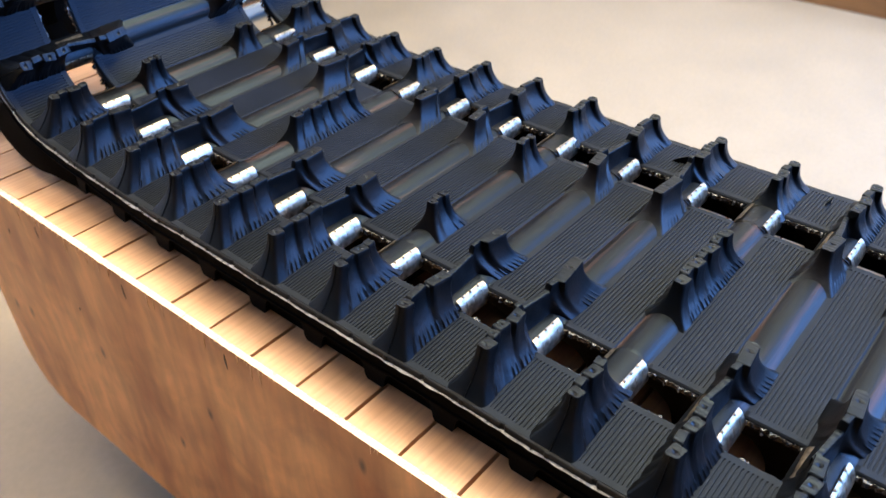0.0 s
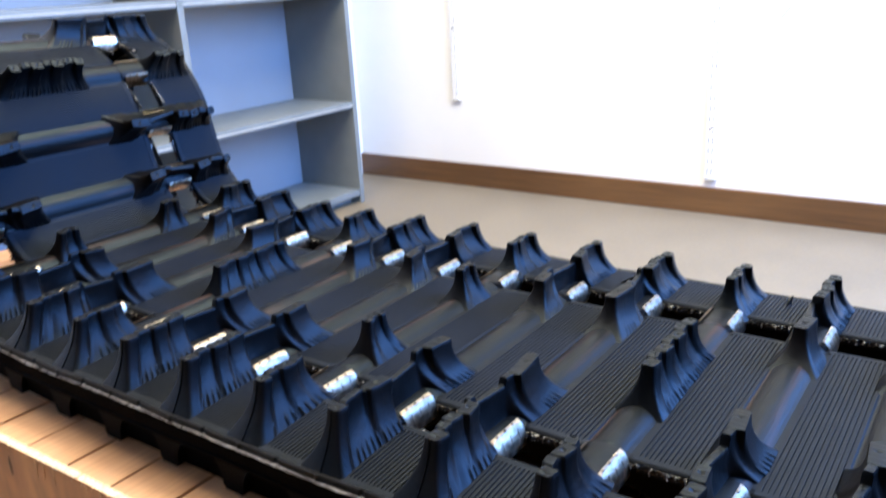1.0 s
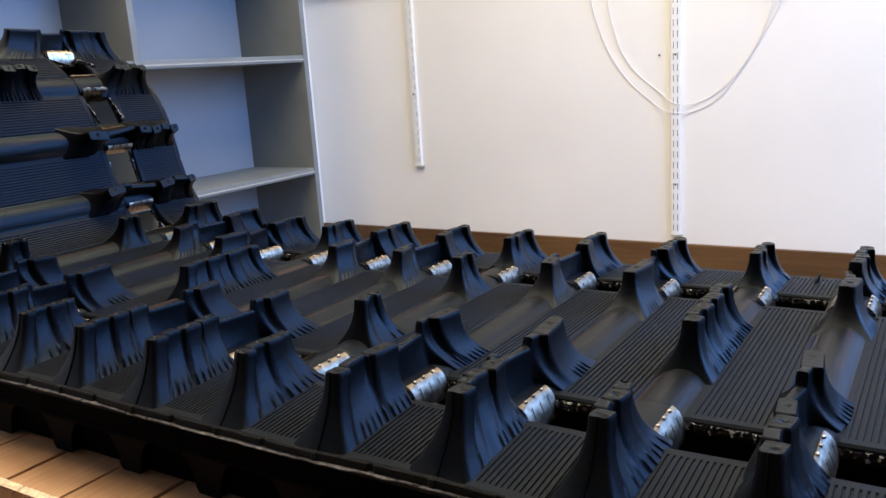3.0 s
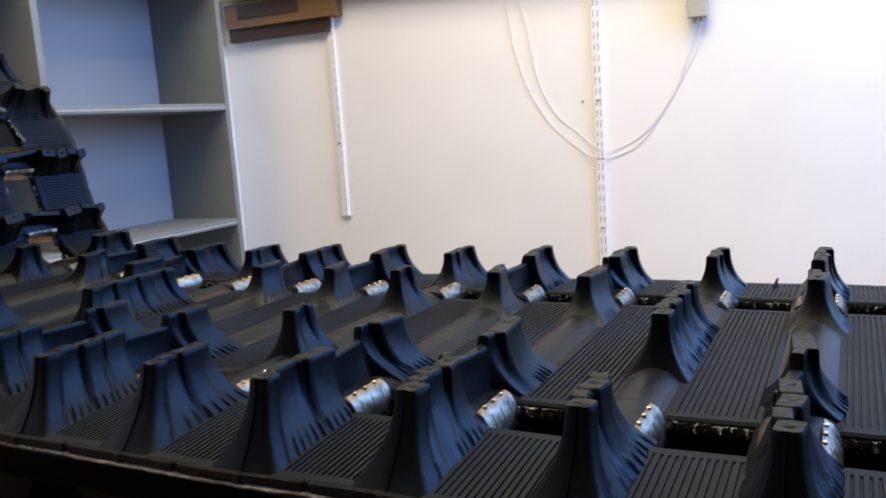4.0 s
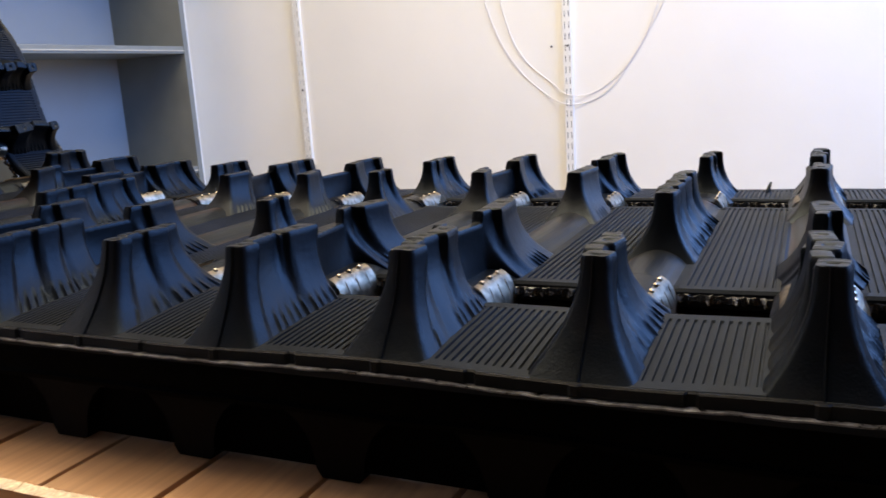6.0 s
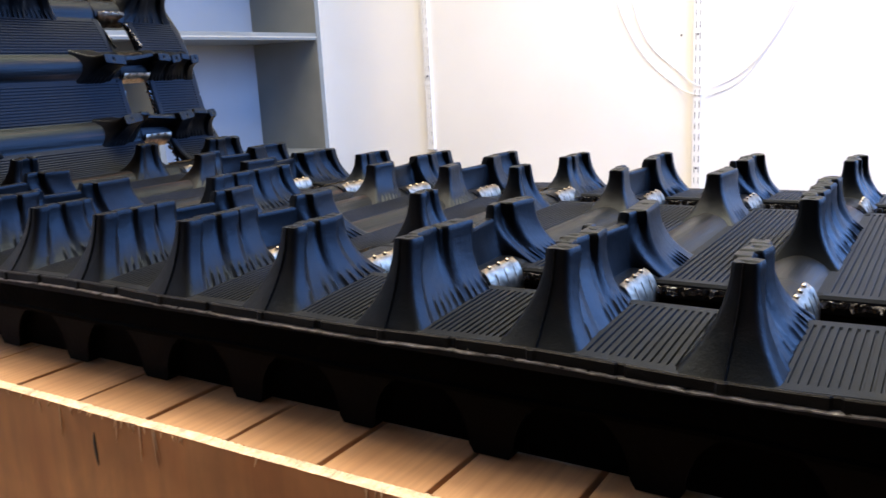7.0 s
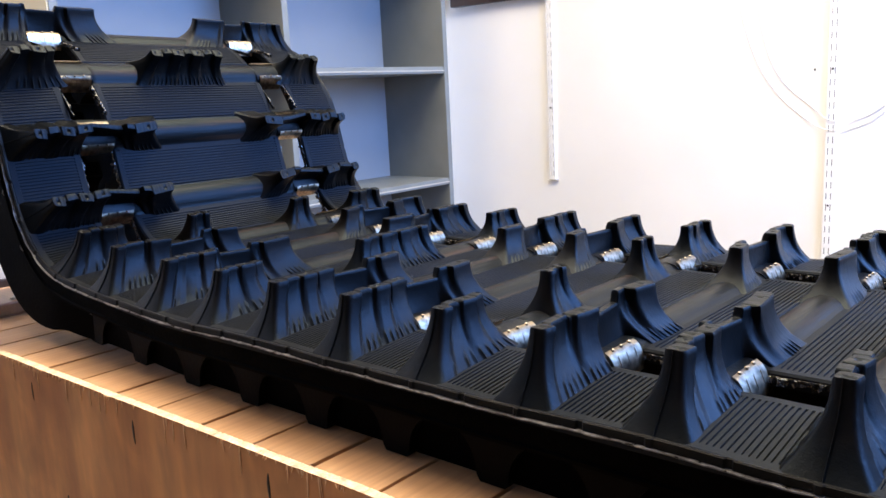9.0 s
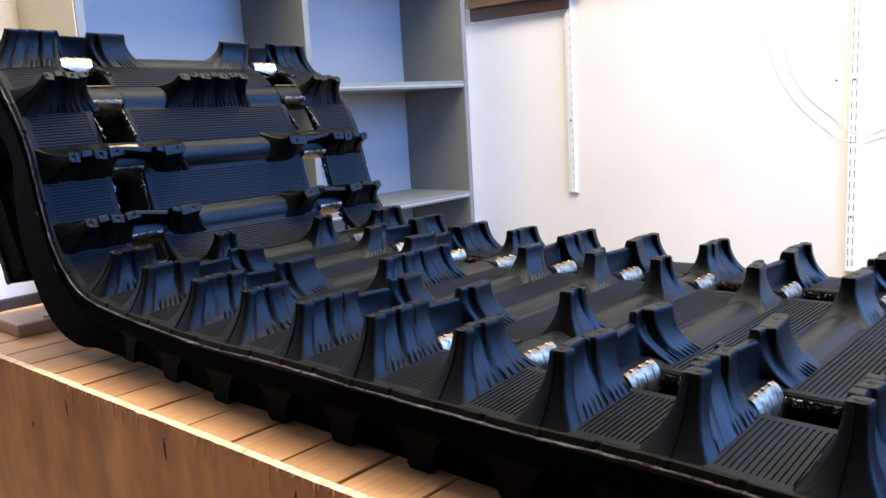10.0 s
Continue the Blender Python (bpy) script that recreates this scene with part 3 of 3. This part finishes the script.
belt("outer_belt", COLS[1] + WIN, FAR, 0.003, "ribbed outer rubber belt", 1)


# belt edge: a low moulded wall with notches, a ragged flash line under it, and the thick side band
def edge_rim(y, side):
    def strip(name, mat, label, ds, profile):
        bm = bmesh.new()
        rows = []
        s = S_MIN
        while s < S_MAX:
            rows.append([at_track(s, y + side * o, n - droop(y)) for o, n in profile(s)])
            s += ds
        vs = grid_faces(bm, rows, close_v=True)
        bm.faces.new(vs[0])
        bm.faces.new(vs[-1][::-1])
        bm.transform(TINV)
        part(name, bm, mat, track, label)

    def wall(s):
        u = (s - BAR0) % PITCH
        cut = 0.0010 if abs(u - 0.032) < 0.0011 else -0.0007 if min(u, PITCH - u) < 0.0011 else 0.0
        w = 0.0014 * noise.noise((s * 13, 0.5, side * 4.0))
        o = 0.0012 - cut + 0.0008 * noise.noise((s * 25, side, 7))
        return (-0.0015, 0.0006 + w), (o - 0.0008, 0.0010 + w), (o - 0.0002, 0.0005 + w), (o, -0.0034), (-0.0015, -0.0036)

    def flash(s):
        w = 0.0014 * noise.noise((s * 13, 0.5, side * 4.0)) + 0.0003 * noise.noise((s * 160, 2, side))
        o = 0.0026 + 0.0010 * noise.noise((s * 90, side, 3)) + 0.0010 * max(0, noise.noise((s * 33, side, 9)))
        return (-0.001, -0.0028 + w), (o, -0.0033 + w), (o, -0.0038 + w), (-0.001, -0.0046 + w)

    def band(s):
        w = 0.0012 * noise.noise((s * 17, 1.5, side * 3.0))
        o = -0.0012 + 0.0007 * noise.noise((s * 30, side, 1))
        return (o, -0.0040), (o, -0.0172 + w), (o + 0.0012, -0.0184 + w), (o + 0.0010, -0.0202 + w), (o - 0.002, -0.0208 + w), (o - 0.03, -0.0205), (o - 0.03, -0.0068)

    strip("edge_rim", RIMM, "low moulded wall along the belt edge", 0.001, wall)
    strip("edge_flash", FLASHM, "ragged glossy rubber flash line", 0.0012, flash)

    def lip(s):
        o = -0.0012 + 0.0075 * max(0, noise.noise((s * 70, side, 5)) - 0.34)
        return (-0.003, -0.0186), (o, -0.0191), (o, -0.0197), (-0.003, -0.0202)

    strip("band_flash", FLASHM, "sparse specks of rubber flash", 0.0012, lip)
    strip("side_band", EDGE, "thick side band with its shade put into the black", 0.003, band)


edge_rim(NEAR, -1)
edge_rim(FAR, 1)


def smooth(a, b, x):
    t = min(1, max(0, (x - a) / (b - a)))
    return t * t * (3 - 2 * t)


def inner_guide(y, side, depth, start):
    """The continuous guide strip that runs along the inner face behind the drive lugs, black and set forward to stand
    in for the shade under the belt.
    """
    bm = bmesh.new()
    rows = []
    s = start
    while s < S_MAX:
        d = depth + 0.026 * smooth(-0.18, -0.09, s) * (1 - smooth(-0.06, 0.0, s))
        w = y + side * 0.0125 * (1 - smooth(-0.03, 0.06, s))
        rows.append([at_track(s, w, -0.0195 - droop(w)), at_track(s, w, -d), at_track(s, w - side * 0.006, -d), at_track(s, w - side * 0.006, -0.0195 - droop(w))])
        s += 0.006
    vs = grid_faces(bm, rows, close_v=True)
    bm.faces.new(vs[0])
    bm.faces.new(vs[-1][::-1])
    bm.transform(TINV)
    part("guide_strip", bm, EDGE, track, "inner guide strip, black to deepen the shade under the belt")


inner_guide(NEAR + 0.0125, -1, 0.0495, S_MIN)
# the far strip is added to black out the floor behind the openings
inner_guide(FAR - 0.013, 1, 0.048, 0.03)


# ---- lugs ----
H = 0.0300


def lug(y0, y1, pads, low=None, flare0=0.010, flare1=0.018, fins=((0.2, 0.8),), seam=True):
    """A moulded lug across the belt from y0 to y1 at its top: a thin wall that swells into a concave foot, its top edge a row of pads
    with slots between them. pads: (from, to, step ahead, half thickness); low: (from, to, height) of a lower stretch."""
    bm = bmesh.new()
    n = int((y1 - y0) / 0.0005)
    lv = [0, 0.03, 0.065, 0.1, 0.14, 0.18, 0.22, 0.26, 0.3, 0.34, 0.4, 0.48, 0.6, 0.72, 0.83, 0.91, 0.965, 1.0]

    def shape(y, e):
        step, half, cover = 0.0, 0.0022, 0.0
        for i, (a, b, st, th) in enumerate(pads):
            w = smooth(a - e, a + e, y) * (1 - smooth(b - e, b + e, y))
            # each flute faces a little aside
            st = 0.75 * st + (0.15, -0.11)[i % 2] * (y - (a + b) / 2)
            step, half, cover = step * (1 - w) + st * w, half * (1 - w) + th * w, max(cover, w)
        h = 1.0 - 0.035 * (1 - cover)
        if low:
            w = smooth(low[0] - 0.001, low[0] + 0.001, y) * (1 - smooth(low[1] - 0.001, low[1] + 0.001, y))
            h = h * (1 - w) + w * low[2]
        return step, half, h

    def sink(y):
        return smooth(low[0] - 0.003, low[0] + 0.003, y) * (1 - smooth(low[1] - 0.003, low[1] + 0.003, y)) if low else 0.0
    rows = []
    for i in range(n + 1):
        f, bk = [], []
        u = i / n
        yt = y0 + (y1 - y0) * u
        step, half, h = shape(yt, 0.0008)
        soft_step, soft_half, _ = shape(yt, 0.0034)
        soft_half = max(soft_half, 0.0026)
        h -= 0.02 * abs(noise.noise((yt * 260, 4, pads[0][0] * 900)))
        # plan corners are rounded
        d = min(yt - y0, y1 - yt)
        turn = 0.55 + 0.45 * math.sqrt(max(0.0, 1 - (1 - min(1.0, d / 0.0028)) ** 2))
        fin = 0.0
        for a, b in fins:
            if a < u < b:
                fin = max(0, math.cos(2 * math.pi * yt / 0.0036)) ** 3
        for t in lv:
            foot = (1 - t) ** 2.4
            y = yt - (flare0 * (0.35 * (1 - t) + 0.65 * foot) * (1 - u) ** 2.2) + (flare1 * foot * u ** 2.2)
            k = 0.2 + 0.8 * smooth(0.0, 0.8, t)
            rim = 0.0005 if t > 0.99 else 0.0
            out = fin * 0.0012 * math.sin(math.pi * min(1, t / 0.30 + 0.16)) if t < 0.30 else 0
            q = smooth(0.5, 0.92, t)
            st, hf = soft_step * (1 - q) + step * q, soft_half * (1 - q) + half * q
            zz = -droop(y) * (1 - t) + H * h * t
            hf *= turn
            f.append((st * k + hf - rim + 0.0128 * foot * (1 - sink(yt)) + out, y, zz))
            bk.append((st * k * 0.8 - hf + rim - 0.0122 * foot, y, zz))
        top = []
        for q in (0.25, 0.5, 0.75):
            x = f[-1][0] * (1 - q) + bk[-1][0] * q
            dip = 0.0
            for a, b, st, th in pads:
                if th > 0.0034:
                    r = math.hypot(x - st * 0.9, yt - (a + b) / 2)
                    dip = max(dip, 0.0012 * (1 - smooth(0.0009, 0.0017, r)))
            top.append((x, f[-1][1], H * h - dip + 0.0002))
        rows.append(f + top + bk[::-1])
    vs = grid_faces(bm, rows)
    m = len(lv)
    # sloping end faces, with a thin mould seam down their middle
    for r, away in ((vs[0], -1), (vs[-1], 1)):
        ladder = []
        for i in range(m):
            a, b = r[i], r[-1 - i]
            c = (a.co + b.co) / 2
            w = 0.0008 if seam and away < 0 else 0.0
            ladder.append([a] + [bm.verts.new((c.x + dx, c.y + away * o, c.z)) for dx, o in ((-0.0005, 0.0), (0.0, w), (0.0005, 0.0))][::-1] + [b])
        for p, q in zip(ladder, ladder[1:]):
            for j in range(4):
                bm.faces.new((p[j], p[j + 1], q[j + 1], q[j]))
        bm.faces.new(ladder[-1] + [r[m + 2], r[m + 1], r[m]])
    bmesh.ops.recalc_face_normals(bm, faces=bm.faces)
    return mesh_of("lug", bm, RUBBER, True)


def auto_smooth(me, deg=38):
    me.set_sharp_from_angle(angle=radians(deg))
    return me


def mirrored(me):
    other = me.copy()
    other.transform(Matrix.Translation((0, 2 * MID_Y, 0)) @ Matrix.Diagonal((1, -1, 1, 1)))
    other.flip_normals()
    return other


E0 = NEAR + 0.0145
LUGS = {
    # spanning lug with a broad hollow and a wide rib
    "A": lug(E0, 0.046, [(E0 - 0.002, E0 + 0.009, 0.002, 0.0044), (E0 + 0.0105, E0 + 0.027, -0.0022, 0.0030), (E0 + 0.029, E0 + 0.047, 0.0022, 0.0044), (E0 + 0.047, 0.026, -0.0034, 0.0026), (0.026, 0.05, 0.001, 0.0048)],
             low=(-0.017, 0.016, 0.80), flare0=0.0140, fins=((0.10, 0.47), (0.78, 0.98))),
    # spanning lug with a row of narrow scoops
    "B": lug(E0 + 0.003, 0.052, [(E0, E0 + 0.013, 0.0032, 0.0046), (E0 + 0.0145, E0 + 0.021, -0.001, 0.0036), (E0 + 0.0225, E0 + 0.032, -0.0022, 0.0042), (E0 + 0.0335, E0 + 0.047, 0.0012, 0.0042),
                                 (E0 + 0.047, 0.022, -0.0034, 0.0026), (0.022, 0.056, 0.0008, 0.0046)],
             low=(-0.012, 0.014, 0.84), flare0=0.0170, fins=((0.07, 0.12), (0.2, 0.47), (0.8, 0.95))),
    # spanning lug with even ribs
    "C": lug(E0, 0.046, [(E0 - 0.002, E0 + 0.010, 0.0022, 0.0044), (E0 + 0.0115, E0 + 0.021, -0.0016, 0.0034), (E0 + 0.0225, E0 + 0.034, 0.0012, 0.0042), (E0 + 0.0355, E0 + 0.051, -0.0008, 0.0040),
                         (E0 + 0.051, 0.024, -0.0034, 0.0026), (0.024, 0.05, 0.001, 0.0046)],
             low=(-0.014, 0.016, 0.80), flare0=0.0140, fins=((0.08, 0.47), (0.8, 0.97))),
    # short outer lug
    "S": lug(E0 + 0.004, -0.022, [(E0, E0 + 0.012, 0.0026, 0.0044), (E0 + 0.0135, E0 + 0.021, -0.0018, 0.0034), (E0 + 0.0225, E0 + 0.034, 0.0008, 0.0042), (E0 + 0.0345, -0.015, -0.001, 0.0038)],
             flare0=0.0175, flare1=0.014, fins=((0.1, 0.17), (0.3, 1.0))),
    # small inner lug
    "I": lug(0.040, 0.060, [(0.036, 0.0460, 0.0012, 0.0042), (0.0472, 0.053, -0.0016, 0.0034), (0.0542, 0.064, 0.0008, 0.0042)], flare0=0.008, flare1=0.012, fins=((0.55, 1.0),), seam=False),
    # broad middle lug
    "M": lug(0.070, 0.148, [(0.066, 0.08, 0.0022, 0.0044), (0.0815, 0.091, -0.0014, 0.0036), (0.0925, 0.104, 0.0014, 0.0042), (0.1055, 0.1125, -0.0014, 0.0034), (0.114, 0.126, 0.0014, 0.0042), (0.1275, 0.137, -0.0014, 0.0036), (0.1385, 0.152, 0.002, 0.0044)],
             flare0=0.012, flare1=0.012, fins=((0.1, 0.95),), seam=False),
}
for me in LUGS.values():
    auto_smooth(me)
for key in "ABCSI":
    LUGS[key + "m"] = mirrored(LUGS[key])
    if key != "I":
        LUGS[key + "m"].transform(Matrix.Diagonal((1, 1, 0.91, 1)))
# bar types along the track, six to a repeat
TYPES = {0: ("S", "I", "Im", "Sm"), 1: ("A", "Am"), 2: ("B", "Bm"), 3: ("S", "M", "Sm"), 4: ("C", "Cm"), 5: ("C", "Am")}

# clip: a steel strap under the bar whose lips are bent up over its flanks
bm = bmesh.new()
pr = [(-0.0092, 0.0050), (-0.0118, 0.0034), (-0.0138, 0.0), (-0.0148, -0.0095), (0.0, -0.0100), (0.0150, -0.0098), (0.0153, -0.0062), (0.0147, -0.0022), (0.0136, 0.0010), (0.0121, 0.0034), (0.0106, 0.0048), (0.0088, 0.0058)]
w = 0.0150
rows = [[(px, y, pz) for px, pz in pr] for y in (-w, -w * 0.5, 0.0, w * 0.5, w)]
grid_faces(bm, rows)
bmesh.ops.solidify(bm, geom=bm.faces[:], thickness=0.0011)
# three pressed knobs on the upper lip and shallow beads below them
for y in (-0.0085, 0.0, 0.0085):
    bmesh.ops.create_icosphere(bm, subdivisions=1, radius=0.0012, matrix=Matrix.Translation((0.0096, y, 0.0056)))
    bmesh.ops.create_icosphere(bm, subdivisions=1, radius=1.0, matrix=Matrix.Translation((0.0140, y, 0.0002)) @ Matrix.Rotation(radians(-22), 4, 'Y') @ Matrix.Diagonal((0.0003, 0.0003, 0.0042, 1)))
CLIP = auto_smooth(mesh_of("clip", bm, STEEL, True), 30)

# torn rubber flash along the sides of a window
FLASH = []
for q in range(3):
    rnd = random.Random(q)
    bm = bmesh.new()
    rows = []
    for i in range(25):
        x = 0.0152 + i * 0.0014
        j = rnd.uniform(0.0002, 0.0012) + (0.0 if rnd.random() < 0.65 else rnd.uniform(0.0008, 0.0030))
        rows.append([(x, WIN + 0.0005, -0.0012), (x + rnd.uniform(-0.0005, 0.0005), WIN - j * 0.6, -0.0018 + rnd.uniform(-0.0006, 0.0009)), (x, WIN - j, -0.0032 - rnd.uniform(0, 0.002)), (x, WIN + 0.0005, -0.0045)])
    grid_faces(bm, rows, close_v=True)
    FLASH.append(mesh_of("window_flash", bm, GLOSS))

# bar piece that crosses a window column, inside the clip
bm = bmesh.new()
rows = [[(0.0125 * math.cos(a), yy, 0.0052 * math.sin(a) if a <= math.pi else 0.0075 * math.sin(a)) for a in [2 * math.pi * i / 20 for i in range(20)]] for yy in (-WIN - 0.002, WIN + 0.002)]
vs = grid_faces(bm, rows, close_v=True)
bm.faces.new(vs[0])
bm.faces.new(vs[1][::-1])
BAR = auto_smooth(mesh_of("cross_bar", bm, RUBBER, True))


# drive lug under the belt: a leg with arched flanks
def drive_lug_mesh(y0, y1, leg=0.0413):
    bm = bmesh.new()
    out = [(-0.032, 0), (-0.032, -0.0135)]
    for i in range(9):
        a = math.pi / 2 * i / 8
        out.append((-0.031 + 0.0215 * math.sin(a), -0.038 + 0.0235 * math.cos(a)))
    out += [(-0.0075, -leg), (0.0075, -leg)]
    out += [(-px, pz) for px, pz in out[-3:1:-1]]
    out += [(0.032, -0.0135), (0.032, 0)]
    dz = -0.0100
    a = [bm.verts.new((px, y0, pz + dz)) for px, pz in out]
    b = [bm.verts.new((px, y1, pz + dz)) for px, pz in out]
    bm.faces.new(a)
    bm.faces.new(b[::-1])
    for i in range(len(a)):
        j = (i + 1) % len(a)
        bm.faces.new((a[i], b[i], b[j], a[j]))
    bmesh.ops.remove_doubles(bm, verts=bm.verts, dist=0.00005)
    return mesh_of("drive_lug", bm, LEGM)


DRIVE = drive_lug_mesh(NEAR + 0.008, NEAR + 0.034)
DRIVE2 = drive_lug_mesh(COLS[0] + 0.026, COLS[0] + 0.05, 0.041)
DRIVE_M, DRIVE2_M = mirrored(drive_lug_mesh(NEAR + 0.004, NEAR + 0.034, 0.040)), mirrored(drive_lug_mesh(COLS[0] + 0.026, COLS[0] + 0.05, 0.0403))

for k in range(K0, K1):
    m = TINV @ frame_at(k * PITCH + BAR0)
    for key in TYPES[k % 6]:
        part("lug", LUGS[key], RUBBER, track, m=m @ Matrix.Translation((0, 0, -0.0008)))
    for c in COLS:
        part("clip", CLIP, STEEL, track, "bent steel guide clip", m=m @ Matrix.Translation((0, c, 0.0)))
        for side in (1, -1):
            part("window_flash", FLASH[(k + side) % 3], GLOSS, track, "torn glossy rubber flash", m=m @ Matrix.Translation((0 if side > 0 else 0.064, c, 0.0)) @ Matrix.Rotation(0 if side > 0 else math.pi, 4, 'Z'))
        part("cross_bar", BAR, RUBBER, track, m=m @ Matrix.Translation((0, c, 0.0)))
    # the drive lugs stand between the bars
    m = TINV @ frame_at(k * PITCH + BAR0 + 0.0416)
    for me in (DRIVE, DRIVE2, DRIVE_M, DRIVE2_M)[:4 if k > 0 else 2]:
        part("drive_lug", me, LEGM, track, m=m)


# torn tabs of rubber that stand up from the far belt
def torn_tab(s, y, w, h, lean, turn):
    bm = bmesh.new()
    rows = []
    for i in range(7):
        t = i / 6
        half = w * (1 - t) ** 0.8 + 0.0004
        rows.append([(-half + lean * t * t, -0.0006, h * t - 0.001), (half + lean * t * t, -0.0006, h * t - 0.001), (half + lean * t * t, 0.0006, h * t - 0.001), (-half + lean * t * t, 0.0006, h * t - 0.001)])
    vs = grid_faces(bm, rows, close_v=True)
    bm.faces.new(vs[0])
    bm.faces.new(vs[-1][::-1])
    part("torn_tab", bm, RUBBER, track, "torn tab of rubber", m=TINV @ frame_at(s) @ Matrix.Translation((0, y, 0)) @ Matrix.Rotation(radians(turn), 4, 'Z'))


torn_tab(0.474, 0.262, 0.010, 0.010, 0.010, 15)
torn_tab(0.596, 0.276, 0.0026, 0.0062, 0.004, 70)
